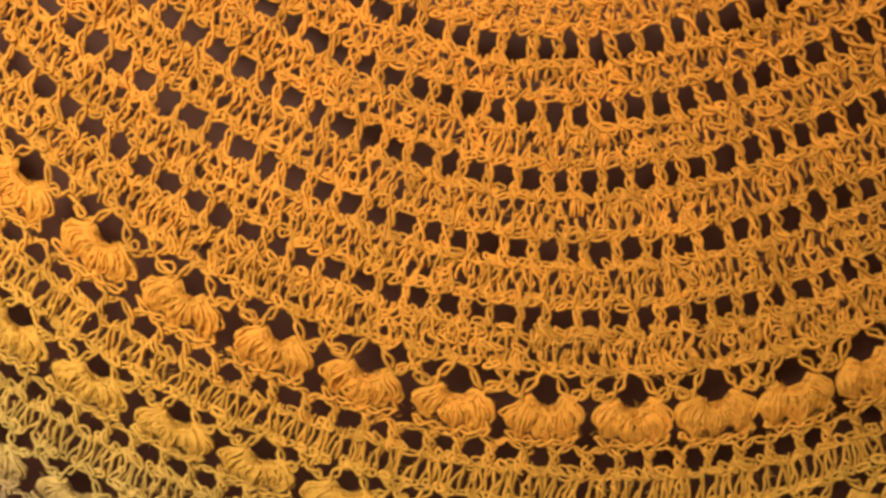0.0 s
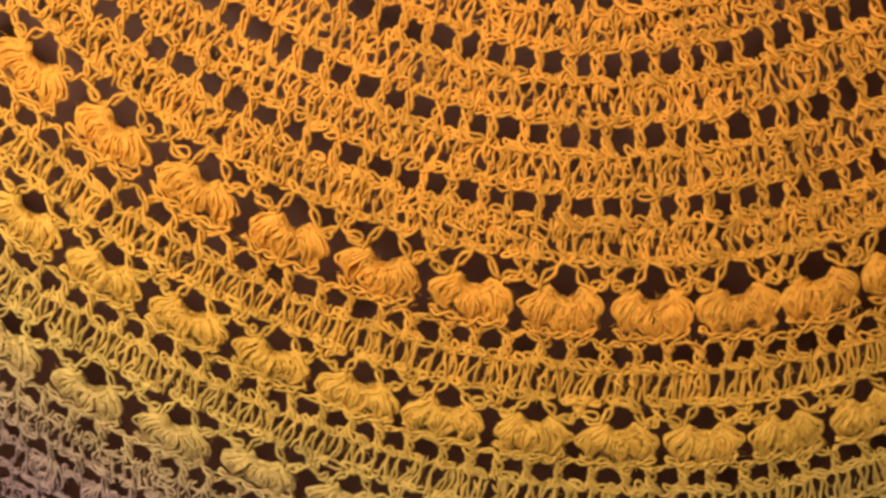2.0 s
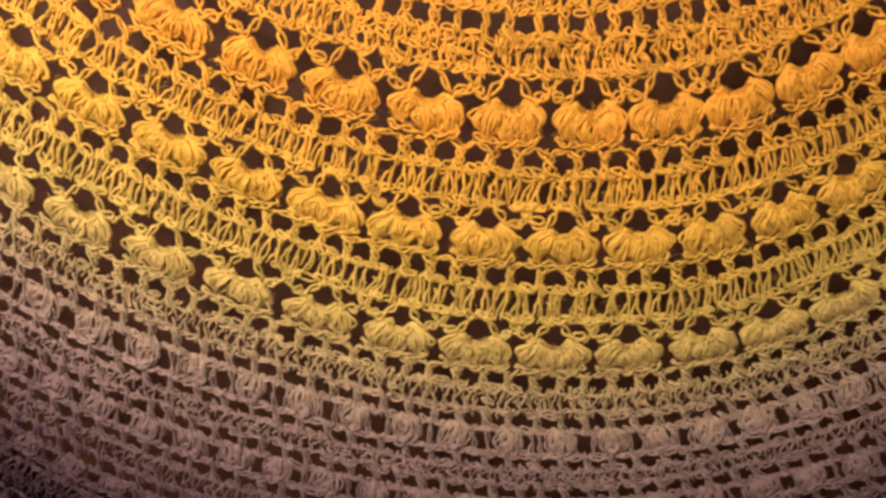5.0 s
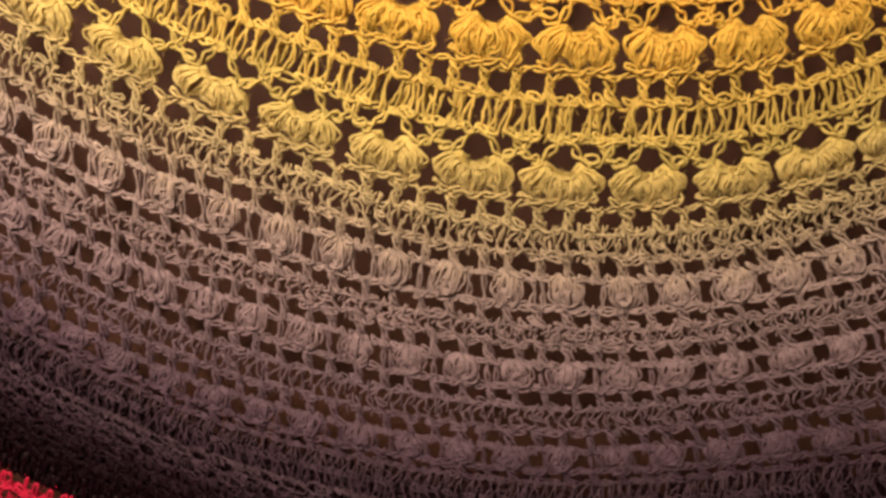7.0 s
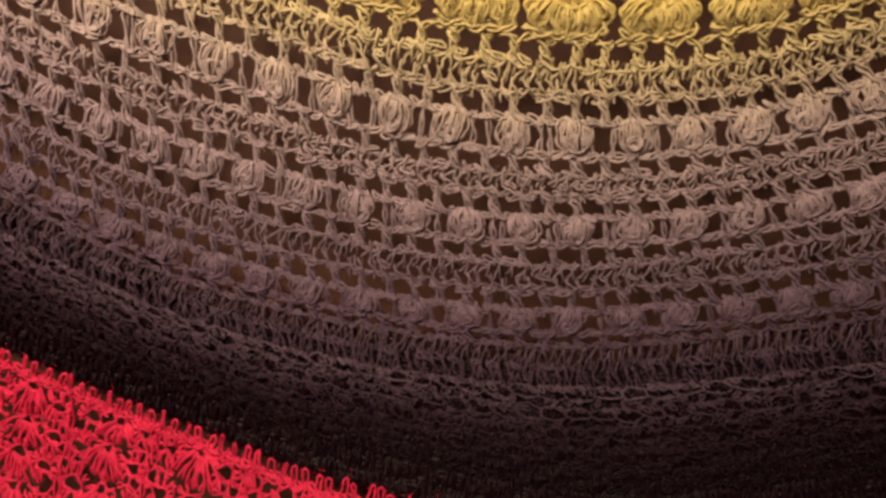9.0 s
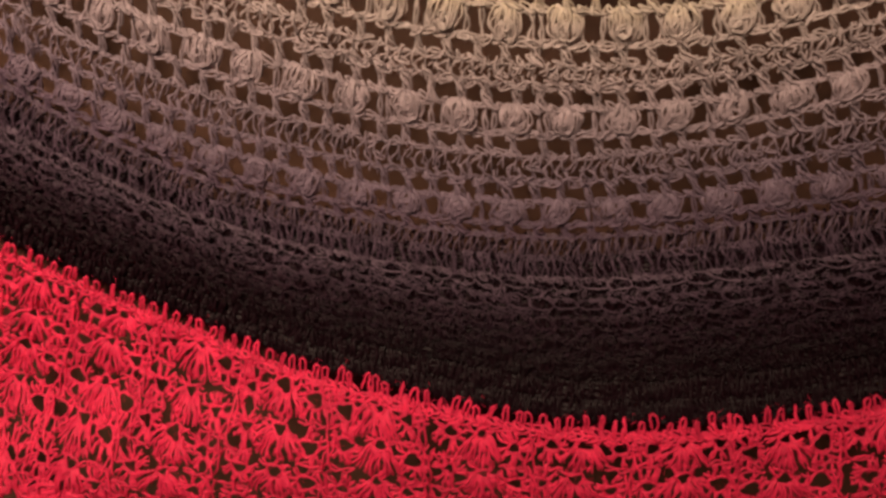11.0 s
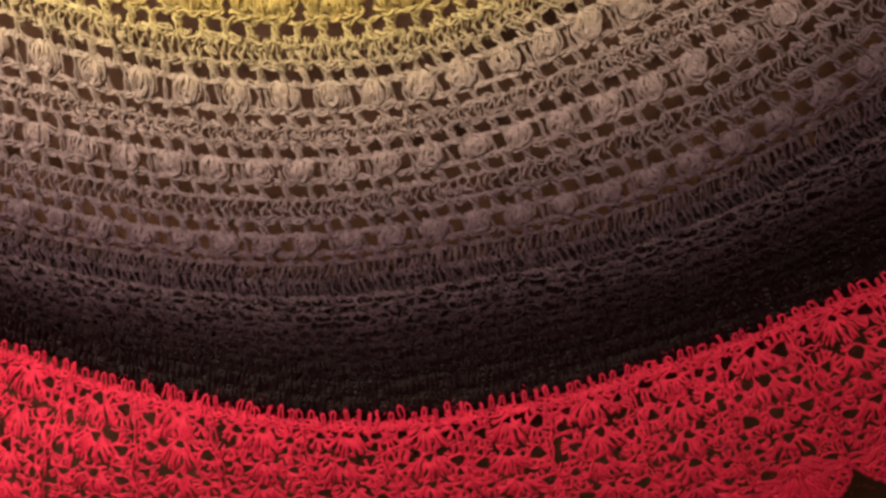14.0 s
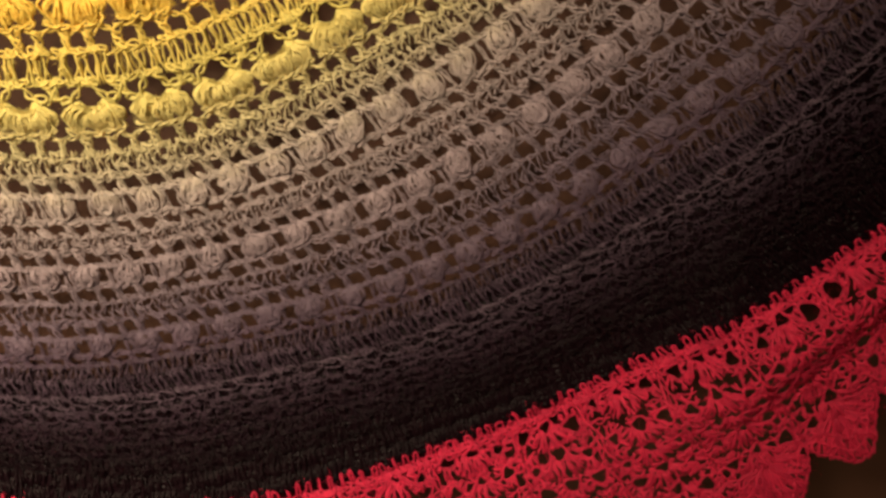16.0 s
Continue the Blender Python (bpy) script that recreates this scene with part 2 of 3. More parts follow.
def yarn_mesh(name, pieces, mat):
    co, fa, dy, off = [], [], [], 0
    for c, f, d in pieces:
        co.append(c)
        fa.append(f + off)
        dy.append(d)
        off += len(c)
    co, fa, dy = np.concatenate(co), np.concatenate(fa), np.concatenate(dy)
    me = bpy.data.meshes.new(name)
    me.vertices.add(len(co))
    me.vertices.foreach_set("co", co.astype(np.float32).ravel())
    me.loops.add(fa.size)
    me.loops.foreach_set("vertex_index", fa.astype(np.int32).ravel())
    me.polygons.add(len(fa))
    me.polygons.foreach_set("loop_start", np.arange(len(fa), dtype=np.int32) * 4)
    me.polygons.foreach_set("use_smooth", np.ones(len(fa), dtype=bool))
    me.update(calc_edges=True)
    att = me.attributes.new("dye", "FLOAT", "POINT")
    att.data.foreach_set("value", dy.astype(np.float32))
    me.materials.append(mat)
    return me


def part(name, pieces, mat, parent, label="", kind=""):
    ob = new(name, yarn_mesh(name, pieces, mat))
    ob.parent = parent
    return tagged(ob, label, kind=kind)


def fuzz(row, count, lift=1.4, t0=0.0, t1=1.0, pale=0.0):
    """Loose fibres that stand off the yarn. pale: lightens their dye at random, painting light caught on them."""
    p, u = paths(count, 4)
    a = rng.uniform(0, 2 * np.pi, (count, 1))
    size = rng.uniform(1.2, 3.0, (count, 1))
    bend = rng.normal(0, 0.6, (count, 1))
    lo, hi = (row.row.lo, row.row.hi) if isinstance(row, Step) else (row.lo, row.hi)
    s = rng.uniform(lo, hi, (count, 1))
    p[..., 0] = s + size * np.cos(a + bend * u[None]) * u[None]
    p[..., 1] = rng.uniform(t0, t1, (count, 1)) + size * np.sin(a + bend * u[None]) * u[None] / np.maximum(row.depth(s), 2)
    p[..., 2] = rng.uniform(0.5, lift, (count, 1)) + rng.uniform(-0.2, 0.7, (count, 1)) * u[None]
    co, fa, dye = yarn(row, p, 0.10, sides=3, ply=0.0)
    return co, fa, dye + pale * rng.uniform(0, 1, len(dye) // 12).repeat(12)


def fuzz_at(row, s, half, count, t0=0.05, lift=1.5):
    """Loose fibres round one column or shell."""
    p, u = paths(count, 4)
    a = rng.uniform(0, 2 * np.pi, (count, 1))
    size = rng.uniform(1.2, 2.6, (count, 1))
    p[..., 0] = s + rng.uniform(-half, half, (count, 1)) + size * np.cos(a) * u[None]
    p[..., 1] = rng.uniform(t0, 0.95, (count, 1)) + size * np.sin(a) * u[None] / row.depth(s)
    p[..., 2] = rng.uniform(0.5, lift, (count, 1)) + 0.5 * u[None]
    return yarn(row, p, 0.075, sides=3, ply=0.0)


def one_strand(*sets):
    """Joins sets of strands into one running thread that turns back at each end."""
    run = []
    for p in sets:
        for q in p:
            run.append(q[::-1] if run and np.hypot(*(run[-1][-1] - q[0])[[0, 2]]) + 9 * abs(run[-1][-1][1] - q[0][1])
                       > np.hypot(*(run[-1][-1] - q[-1])[[0, 2]]) + 9 * abs(run[-1][-1][1] - q[-1][1]) else q)
    return np.concatenate(run)[None]


def paths(n, k):
    return np.zeros((n, k, 3)), np.linspace(0, 1, k)


def jig(n, amount):
    return rng.normal(0, amount, (n, 1))


# ------------------------------------------------------------------ stitches
def cord_paths(row, c, spread, turns, threads=2, phase=0.0):
    """Threads that wind round the paths c (n, k, 3): with two threads they cross and open again, like the links of a chain."""
    k = c.shape[1]
    u = np.linspace(0, 1, k)[None]
    deep = np.maximum(row.depth(c[..., 0]), 2)
    ds, dt = np.gradient(c[..., 0], axis=1), np.gradient(c[..., 1], axis=1) * deep
    far = np.hypot(ds, dt) + 1e-9
    got = []
    for j in range(threads):
        a = 2 * np.pi * (j / threads + turns * u) + phase
        p = c.copy()
        p[..., 0] -= dt / far * spread * np.cos(a)
        p[..., 1] += ds / far * spread * np.cos(a) / deep
        p[..., 2] += 0.55 * spread * np.sin(a)
        got.append(p)
    return got


def cord(row, c, r, spread, turns, threads=2, phase=0.0):
    return [yarn(row, p, r) for p in cord_paths(row, c, spread, turns, threads, phase)]


def links(row, s, long, high, t, r, tilt=0.35, part_of=1.0):
    """Open oval loops along a row: the chain edge over its stitches."""
    s = s[rng.random(len(s)) < part_of]
    n = len(s)
    p, u = paths(n, 12)
    a = u[None] * 6.6 + jig(n, 0.8)
    lean = tilt * (1 + jig(n, 0.6))
    x, z = long * (1 + jig(n, 0.14)) * np.cos(a), high * (1 + jig(n, 0.2)) * np.sin(a)
    p[..., 0] = s[:, None] + x * np.cos(lean) - z * np.sin(lean) + jig(n, 0.25)
    p[..., 1] = t + (x * np.sin(lean) + z * np.cos(lean) + jig(n, 0.3)) / np.maximum(row.depth(s), 2)[:, None]
    p[..., 2] = 0.5 + 0.45 * np.sin(a + 0.8) + jig(n, 0.2)
    return [yarn(row, p, r)]


def trebles(row, step, t0, t1, r, phase=0.0, lean=0.0, loose=1.0, extra=0.55):
    """One row of tall stitches: two strands down from the chain that cross once and part at the foot, a thread laid round them, and strands behind."""
    s = row.even(step, phase)
    n = len(s)
    s = s + rng.normal(0, 0.09 * step * loose, n)
    c, u = paths(n, 9)
    q = u[None]
    slope = lean + jig(n, 0.32 * loose)
    c[..., 0] = s[:, None] + slope * (0.5 - q) * 1.5 + 0.25 * np.sin(q * 5 + jig(n, 2))
    c[..., 1] = t0 + jig(n, 0.03) + (t1 - t0 + jig(n, 0.04)) * q
    c[..., 2] = r * 0.9 * np.sin(np.pi * q) + jig(n, 0.28)
    side = np.where(rng.random((n, 1)) < 0.8, 0.0, np.pi)
    got = cord(row, c, r, step * (0.17 + 0.16 * q**1.5) * (1 + jig(n, 0.2)), 0.5, 2, side + 0.5 + jig(n, 0.35))
    some = rng.permutation(n)[:int(n * extra)]
    some = some[:int(len(some) * 0.4)]
    m = len(some)
    p, u = paths(m, 6)   # the wrap round the waist
    q = u[None]
    p[..., 0] = s[some, None] + (q - 0.5) * step * 0.75 * (1 + jig(m, 0.2)) + slope[some] * 0.1
    p[..., 1] = t0 + (t1 - t0) * (0.40 + 0.24 * q + jig(m, 0.08))
    p[..., 2] = r * (0.2 + 1.9 * np.sin(np.pi * q))
    got.append(yarn(row, p, r * 0.95))
    for turn in range(2):   # what shows of the back
        some = rng.permutation(n)[:int(n * extra)]
        m = len(some)
        p, u = paths(m, 7)
        q = u[None]
        p[..., 0] = s[some, None] + step * (0.5 - 0.3 * turn + np.where(rng.random((m, 1)) < 0.7, 1, -1) * (0.24 - 0.48 * q)) + jig(m, 0.3)
        p[..., 1] = t0 + (t1 - t0) * (0.02 + jig(m, 0.05) + 0.95 * q)
        p[..., 2] = -r * (1.7 + turn) + 0.5 * np.sin(np.pi * q)
        got.append(yarn(row, p, r * 1.1))
    return got, s


def solid_band(row, rows, step, r, parent, name="stitch_band", lean=0.0, mat=None, loose=1.0, hair=350, pale=0.0, shift=0.0, extra=0.55, sink=0.0, chains=True, high=0.8, inner=0.3, edge=1.0):
    """A closed band of several rows of tall stitches with chain edges."""
    got = []
    for k in range(rows):
        g, s = trebles(row, step, k / rows - 0.02, (k + 1) / rows + 0.07, r, phase=step * (0.5 * k + 0.13), lean=lean * (-1) ** k, loose=loose, extra=extra)
        got += g
        if chains:
            got += links(row, s, step * 0.64, high, k / rows + 0.01, r * 0.92, part_of=edge if k == 0 else inner)
    if chains:
        got += links(row, row.even(step, 0.3 * step), step * 0.64, high, 1.0, r * 0.92, -0.3, edge)
    # shift re-dyes a layer: paler paints lit front strands, darker paints shaded gaps behind.
    got = [(c + np.array([0, sink, 0]), f, d + shift) for c, f, d in got]
    got.append(fuzz(row, hair, pale=pale))
    return part(name, got, mat or YARN, parent, kind="stuff")


def open_mesh(row, s, r, parent, slant=0.0, fat=0.95, threads=2, turns=1.0, round_=0.34):
    """A row of square holes: posts of two chain links between two chain edges. s: the middles of the holes."""
    mid = (s[1:] + s[:-1]) / 2
    gap = np.diff(s)
    n = len(mid)
    c, u = paths(n, 13)
    q = u[None]
    c[..., 0] = mid[:, None] + jig(n, 0.45) + (slant + jig(n, 0.6)) * (q - 0.5)
    c[..., 1] = -0.2 + 1.4 * q
    c[..., 2] = 0.2
    flare = fat * (1.0 + 1.1 * (np.abs(q - 0.5) * 2) ** 3) * (1 + jig(n, 0.14))
    got = cord(row, c, r, flare, turns, threads, jig(n, 0.5))
    p = c[:, 2:11].copy()
    p[..., 0] += jig(n, 0.5) * np.sin(np.linspace(0, np.pi, 9))[None]
    p[..., 2] -= 0.35
    got.append(yarn(row, p, r))
    for t, sag_ in ((-0.14, round_), (1.14, -round_)):
        c, u = paths(n - 1, 11)
        q = u[None]
        c[..., 0] = mid[:-1, None] + q * gap[1:, None]
        c[..., 1] = t + sag_ * 4 * (q - 0.5) ** 2 * (1 + jig(n - 1, 0.4)) - sag_ * 0.3 + jig(n - 1, 0.05)
        c[..., 2] = 0.3
        got += cord(row, c, r * 0.92, 0.55 + 0.25 * rng.random((n - 1, 1)), 1.0, 2, jig(n - 1, 1.0))
    return part("open_mesh", got, YARN, parent, kind="stuff")


def fan_net(row, s, r, parent):
    """The airy chains that carry a row of shells: an apex over each shell and a post between two shells."""
    got = []
    n = len(s)
    half = np.gradient(s) / 2
    mid = (s[1:] + s[:-1]) / 2
    for sign in (-1, 1):
        c, u = paths(n, 15)   # from the apex down the shell's shoulder
        q = u[None]
        c[..., 0] = s[:, None] + sign * (0.7 + (6.6 + jig(n, 0.5)) * q**0.9)
        c[..., 1] = -0.08 + 1.2 * q
        c[..., 2] = 0.5
        got += cord(row, c, r, 0.85 + 0.25 * q, 1.0, 2, jig(n, 0.4))
        c, u = paths(n, 15)   # from the shoulder out to the post
        q = u[None]
        c[..., 0] = s[:, None] + sign * (6.3 + (half[:, None] - 6.3) * q) + jig(n, 0.3)
        c[..., 1] = 1.02 - 0.50 * q + 0.10 * np.sin(np.pi * q)
        c[..., 2] = 0.4
        got += cord(row, c, r, 0.85, 1.0, 2, 0.4 + jig(n, 0.5))
        p, u = paths(n, 12)   # a loose loop beside the shoulder
        a = u[None] * 6.7 + rng.uniform(0, 6, (n, 1))
        p[..., 0] = s[:, None] + sign * (9.0 + jig(n, 0.7)) + (1.7 + jig(n, 0.3)) * np.cos(a)
        p[..., 1] = 0.80 + jig(n, 0.08) + 0.17 * np.sin(a)
        p[..., 2] = 0.8 + 0.4 * np.sin(2 * a)
        got.append(yarn(row, p, r * 0.95))
        c, u = paths(n - 1, 11)   # the two legs of the post
        q = u[None]
        c[..., 0] = mid[:, None] + sign * (3.4 - 3.0 * q) + jig(n - 1, 0.3)
        c[..., 1] = -0.08 + 0.66 * q
        c[..., 2] = 0.4
        got += cord(row, c, r, 0.7, 0.8, 2, jig(n - 1, 0.6))
    got += links(row, np.sort(np.r_[s, s + 3.2, s - 3.2, mid, mid - 3, mid + 3]), 2.1, 0.9, -0.05, r)
    return part("fan_net", got, YARN, parent, kind="stuff")


def shell(row, s, wide, parent):
    """A puffed shell: three lobes of strands that hang from the rim of its hole, swell and are drawn together at their feet, over a chain."""
    sets = []
    ring = rng.uniform(0.88, 1.12)
    drop = rng.normal(0, 0.025, 3)
    for j, place in enumerate((-0.66, 0.0, 0.66)):
        place += rng.normal(0, 0.035)
        side = 1.0 if place > 0.3 else (-1.0 if place < -0.3 else 0.0)
        size = wide / 6 * rng.uniform(0.94, 1.12)
        for count, lift in ((7, 0.3), (9, 1.2), (10, 1.9), (6, 2.4)):
            p, u = paths(count, 10)
            q = u[None]
            v = np.linspace(-1, 1, count)[:, None] + jig(count, 0.09)
            a = np.clip((place + 0.36 * v) * 1.35, -1.42, 1.42)
            top_s, top_t = 4.7 * ring * np.sin(a), 0.02 + 0.28 * ring * np.cos(a) ** 1.3
            foot_s = wide * 0.5 * (place * 0.98 + 0.09 * v) + jig(count, 0.8)
            foot_t = 0.95 - 0.08 * abs(side) + drop[j] - 0.13 * np.abs(v) + jig(count, 0.06)
            swell = np.sin(np.pi * q**1.25)
            p[..., 0] = s + top_s + (foot_s - top_s) * q**0.85 + v * size * 0.82 * swell + side * 1.9 * np.sin(np.pi * q) + 0.45 * np.sin(q * 6 + jig(count, 2))
            p[..., 1] = top_t + (foot_t - top_t) * q
            p[..., 2] = 0.1 + lift * np.sin(np.pi * q**0.8) * (1 - 0.4 * v**2) + jig(count, 0.25)
            sets.append(p)
    c, u = paths(1, 42)   # the chain at the foot
    w = 2 * u[None] - 1
    c[..., 0] = s + wide * 0.54 * w
    c[..., 1] = 0.99 - 0.13 * np.abs(w) ** 2.5 + 0.035 * np.cos(w * 9.5)
    c[..., 2] = 1.0
    sets += cord_paths(row, c, 0.75, 2.5, 2, rng.uniform(0, 6))
    p, u = paths(3, 14)   # the thread round the hole
    a = (u[None] - 0.5) * 2.7
    k = np.arange(3)[:, None]
    p[..., 0] = s + (4.6 * ring + 0.35 * k) * np.sin(a)
    p[..., 1] = 0.03 + 0.04 * k + 0.27 * ring * np.cos(a) ** 1.3
    p[..., 2] = 0.7 + 0.45 * k
    sets.append(p)
    return part("shell", [yarn(row, one_strand(*sets), 0.45, taper=False)], YARN, parent)


def rim_hair(row, s):
    """Fine hairs that stand into a shell's hole."""
    deep = float(row.depth(s))
    p, u = paths(90, 4)
    a = rng.uniform(-1.3, 1.3, (90, 1))
    p[..., 0] = s + (4.9 - 1.5 * u[None]) * np.sin(a) + jig(90, 0.5)
    p[..., 1] = 0.06 + 0.27 * np.cos(a) ** 1.3 - rng.uniform(0.3, 2.0, (90, 1)) * np.cos(a) * u[None] / deep
    p[..., 2] = 0.9 + 0.4 * u[None] + jig(90, 0.4)
    return yarn(row, p, 0.1, 3, 0.0)


def bobble(row, s, wide, parent):
    """A round knot: strands that bulge between a gathered top and foot, and loops wound over its front."""
    lean = rng.uniform(-0.9, 1.1)
    sets = []
    for count, lift, k in ((7, 0.5, 1.0), (10, 1.2, 1.0), (9, 1.8, 0.85)):
        p, u = paths(count, 10)
        q = u[None]
        w = np.linspace(-1, 1, count)[:, None] * k + jig(count, 0.12)
        p[..., 0] = s + wide * 0.5 * w * (0.55 + 0.45 * np.sin(np.pi * q**0.9) ** 0.8) + lean * q * 1.6 + 0.35 * np.sin(q * 6 + jig(count, 3))
        p[..., 1] = -0.02 + jig(count, 0.04) + (1.0 - 0.12 * w**2) * q
        p[..., 2] = 0.2 + lift * np.sin(np.pi * q**0.8) * (1 - 0.4 * w**2) + jig(count, 0.25)
        sets.append(p)
    for turn in range(4):
        p, u = paths(1, 15)
        a = u[None] * rng.uniform(4.4, 6.6) + rng.uniform(0, 6)
        size = rng.uniform(0.12, 0.36)
        p[..., 0] = s + lean + wide * (rng.normal(0, 0.07) + size * np.cos(a))
        p[..., 1] = 0.60 + rng.normal(0, 0.06) + size * 0.85 * np.sin(a)
        p[..., 2] = 2.1 - 1.8 * size + 0.3 * np.sin(a * 2)
        sets.append(p)
    co, fa, dye = yarn(row, one_strand(*sets), 0.35, taper=False)
    return part("bobble", [(co, fa, dye + 0.008)], YARN, parent)


def bobble_net(row, s, r, parent):
    """Posts and chains between the bobbles."""
    got = []
    n = len(s)
    half = np.gradient(s) / 2
    for off in (-0.68, 0.68):
        c, u = paths(n, 9)
        c[..., 0] = s[:, None] + (off + 0.3 * (off > 0) * rng.choice([0, 1], (n, 1))) * half[:, None] + jig(n, 0.4) + (1.2 + jig(n, 0.5)) * (u[None] - 0.5)
        c[..., 1] = -0.1 + 1.2 * u[None]
        c[..., 2] = 0.1
        got += cord(row, c, r, 0.62 + 0.5 * (2 * np.abs(u[None] - 0.5)) ** 3, 0.75, 2, jig(n, 0.8))
    e = row.even(3.7, 0.4)
    got += links(row, e, 2.3, 0.6, 0.0, r * 0.9) + links(row, e, 2.3, 0.6, 1.0, r * 0.9, -0.3)
    return part("bobble_net", got, YARN, parent, kind="stuff")


# ------------------------------------------------------------------ the shawl, row by row from its top
shawl = tagged(new("crochet_shawl"), "orange-to-black crocheted lace shawl with red scalloped border on brown wall", "shawl")
shawl.location = (0, 0, 0)

R = 0.46
mesh_rows = [  # middle of the holes, their count along the row
    (0.3065, (-0.025, 7.957, -102.0)),
    (0.2900, (-0.025, 7.957, -108.9)),
    (0.2722, (-0.025, 7.957, -105.8)),
    (0.2531, (-0.018, 8.145, -137.5)),
    (0.2329, (-0.025, 8.76, -180.9)),
    (0.2130, (-0.038, 9.436, -200.2)),
    (0.1707, (-0.014, 9.537, -192.6)),
    (0.1325, (-0.015, 9.55, -176.2)),
    (0.0930, (-0.015, 9.6, -169.8)),
]
HOLE = 0.0042
for v, q in mesh_rows:
    h = HOLE if v > 0.18 else 0.0031
    row = Row(v + h, v - h)
    open_mesh(row, row.every(v, *q), R, shawl, fat=1.2, threads=3)
for (a, _), (b, _) in zip(mesh_rows[:5], mesh_rows[1:6]):
    solid_band(Row(a - HOLE, b + HOLE), 2, 3.3, R, shawl, extra=0.4, edge=0.75)
for top, net, fan, foot, v, q in ((0.2096, 0.1980, 0.1895, 0.1738, 0.1810, (-0.413, 30.43, -191.8)), (0.1680, 0.1570, 0.1500, 0.1352, 0.1418, (-0.238, 28.133, -167.0)),
                                  (0.1298, 0.1182, 0.1105, 0.0957, 0.1027, (-0.26, 29.6, -177.6))):
    solid_band(Row(top, net), 2 if top > 0.2 else 1, 3.2 if top > 0.2 else 3.6, R, shawl, extra=0.4, loose=1.5, lean=0.8, hair=700, edge=0.8)
    row = Row(net, fan)
    fan_net(row, row.every(v, *q), R * 1.1, shawl)
    row = Row(fan + 0.0012, foot + 0.0026)
    at = row.every(v, *q)
    for s, w in zip(at, np.gradient(at)):
        shell(row, s, w * rng.uniform(0.74, 0.83), shawl)
    part("loose_fibre", [fuzz_at(row, s, w * 0.40, 200, 0.2, 3.4) for s, w in zip(at, np.gradient(at))] + [rim_hair(row, s) for s in at], YARN, shawl, kind="stuff")

solid_band(Row(0.0912, 0.0796), 2, 3.7, R * 0.88, shawl, extra=0.15, lean=1.2, loose=1.0, high=0.65, edge=0.6, inner=0.2)
for top, bob, foot, low, v, q in ((0.0800, 0.0727, 0.0606, 0.0543, 0.0676, (-0.11, 19.9, -140.2)), (0.0459, 0.0388, 0.0280, 0.0212, 0.0316, (0.0, 18.5, -132.6)),
                                  (0.0098, 0.0026, -0.0066, -0.0108, -0.0034, (0.0, 18.72, -134.6))):
    row = Row(top, bob)
    at = row.every(v, *q)
    gap = np.gradient(at) / 4
    open_mesh(row, np.sort(np.r_[at + gap, at - gap]), R * 0.92, shawl, slant=1.8, fat=1.2, threads=4, turns=0.6, round_=0.2)
    row = Row(bob, foot)
    at = row.every(v, *q)
    for s in at:
        bobble(row, s, 10.4 * rng.uniform(0.92, 1.08), shawl)
    bobble_net(row, at, R, shawl)
    row = Row(foot, low)
    at = row.every(v, *q)
    open_mesh(row, np.sort(np.r_[at + gap[:len(at)].mean(), at - gap[:len(at)].mean()]) + 1.5, R * 0.88, shawl, slant=2.0, fat=1.15, threads=4, turns=0.6, round_=0.2)
solid_band(Row(0.0548, 0.0454), 2, 4.0, R * 0.86, shawl, lean=1.5, extra=0.1, loose=0.9, high=0.6, edge=0.55, inner=0.15)
solid_band(Row(0.0216, 0.0094), 2, 4.1, R * 0.82, shawl, lean=1.6, loose=1.0, extra=0.1, high=0.6, edge=0.55, inner=0.15)
# Front strands and hairs dyed paler than their row, to look lit.
solid_band(Row(-0.0108, -0.0275), 2, 3.3, R * 0.60, shawl, lean=1.7, loose=1.6, hair=2400, pale=0.06, extra=0.2, shift=0.03, high=0.75, edge=0.5, inner=0.6)


def dark_backing(v0, v1, count, parent):
    """A layer added behind the dark rows: thick soft yarn laid close, dyed down so that gaps look shaded."""
    row = Row(v0, v1)
    got = []
    for k in range(count):
        p, u = paths(1, 420)
        p[..., 0] = row.lo + (row.hi - row.lo) * u[None]
        p[..., 1] = (k + 0.5) / count + 0.2 / count * np.sin(u[None] * 190 + 2 * k)
        p[..., 2] = -3.4 + 0.3 * np.sin(u[None] * 260 + k)
        co, fa, dye = yarn(row, p, 1.5, 6)
        got.append((co, fa, dye - 0.15))
    return part("shade_backing", got, YARN, parent, kind="stuff")


for k in range(3):
    dark_backing(-0.0205 - 0.0195 * k, -0.0400 - 0.0195 * k, 10, shawl)
# Sunken stitches dyed darker than their row: the gaps' shade put into colour.
for k in range(2):
    v = -0.0108 - 0.0083 * k
    solid_band(Row(v, v - 0.0083), 1, 3.4, R * 0.9, shawl, loose=2.0, hair=150, shift=-0.07, sink=0.0022, extra=0.25, chains=False)


def loop_band(row, step, r, parent, shift, glints):
    """A dark row of wide hanging loops with short turns of thread between them, dyed paler to paint in glints."""
    got = links(row, row.even(step), step * 0.56, 2.2, 0.35, r, 0.1) + links(row, row.even(step * 0.37, 1.0), 1.7, 0.55, 0.15, r, 0.5, 0.7)
    got += links(row, row.even(step * 0.31, 0.7), 1.6, 0.5, 0.75, r, -0.6, 0.7)
    got = [(c - np.array([0, 0.0004, 0]), f, d + shift) for c, f, d in got]
    got.append(fuzz(row, glints, pale=0.10))
    return part("loop_band", got, YARN, parent, kind="stuff")


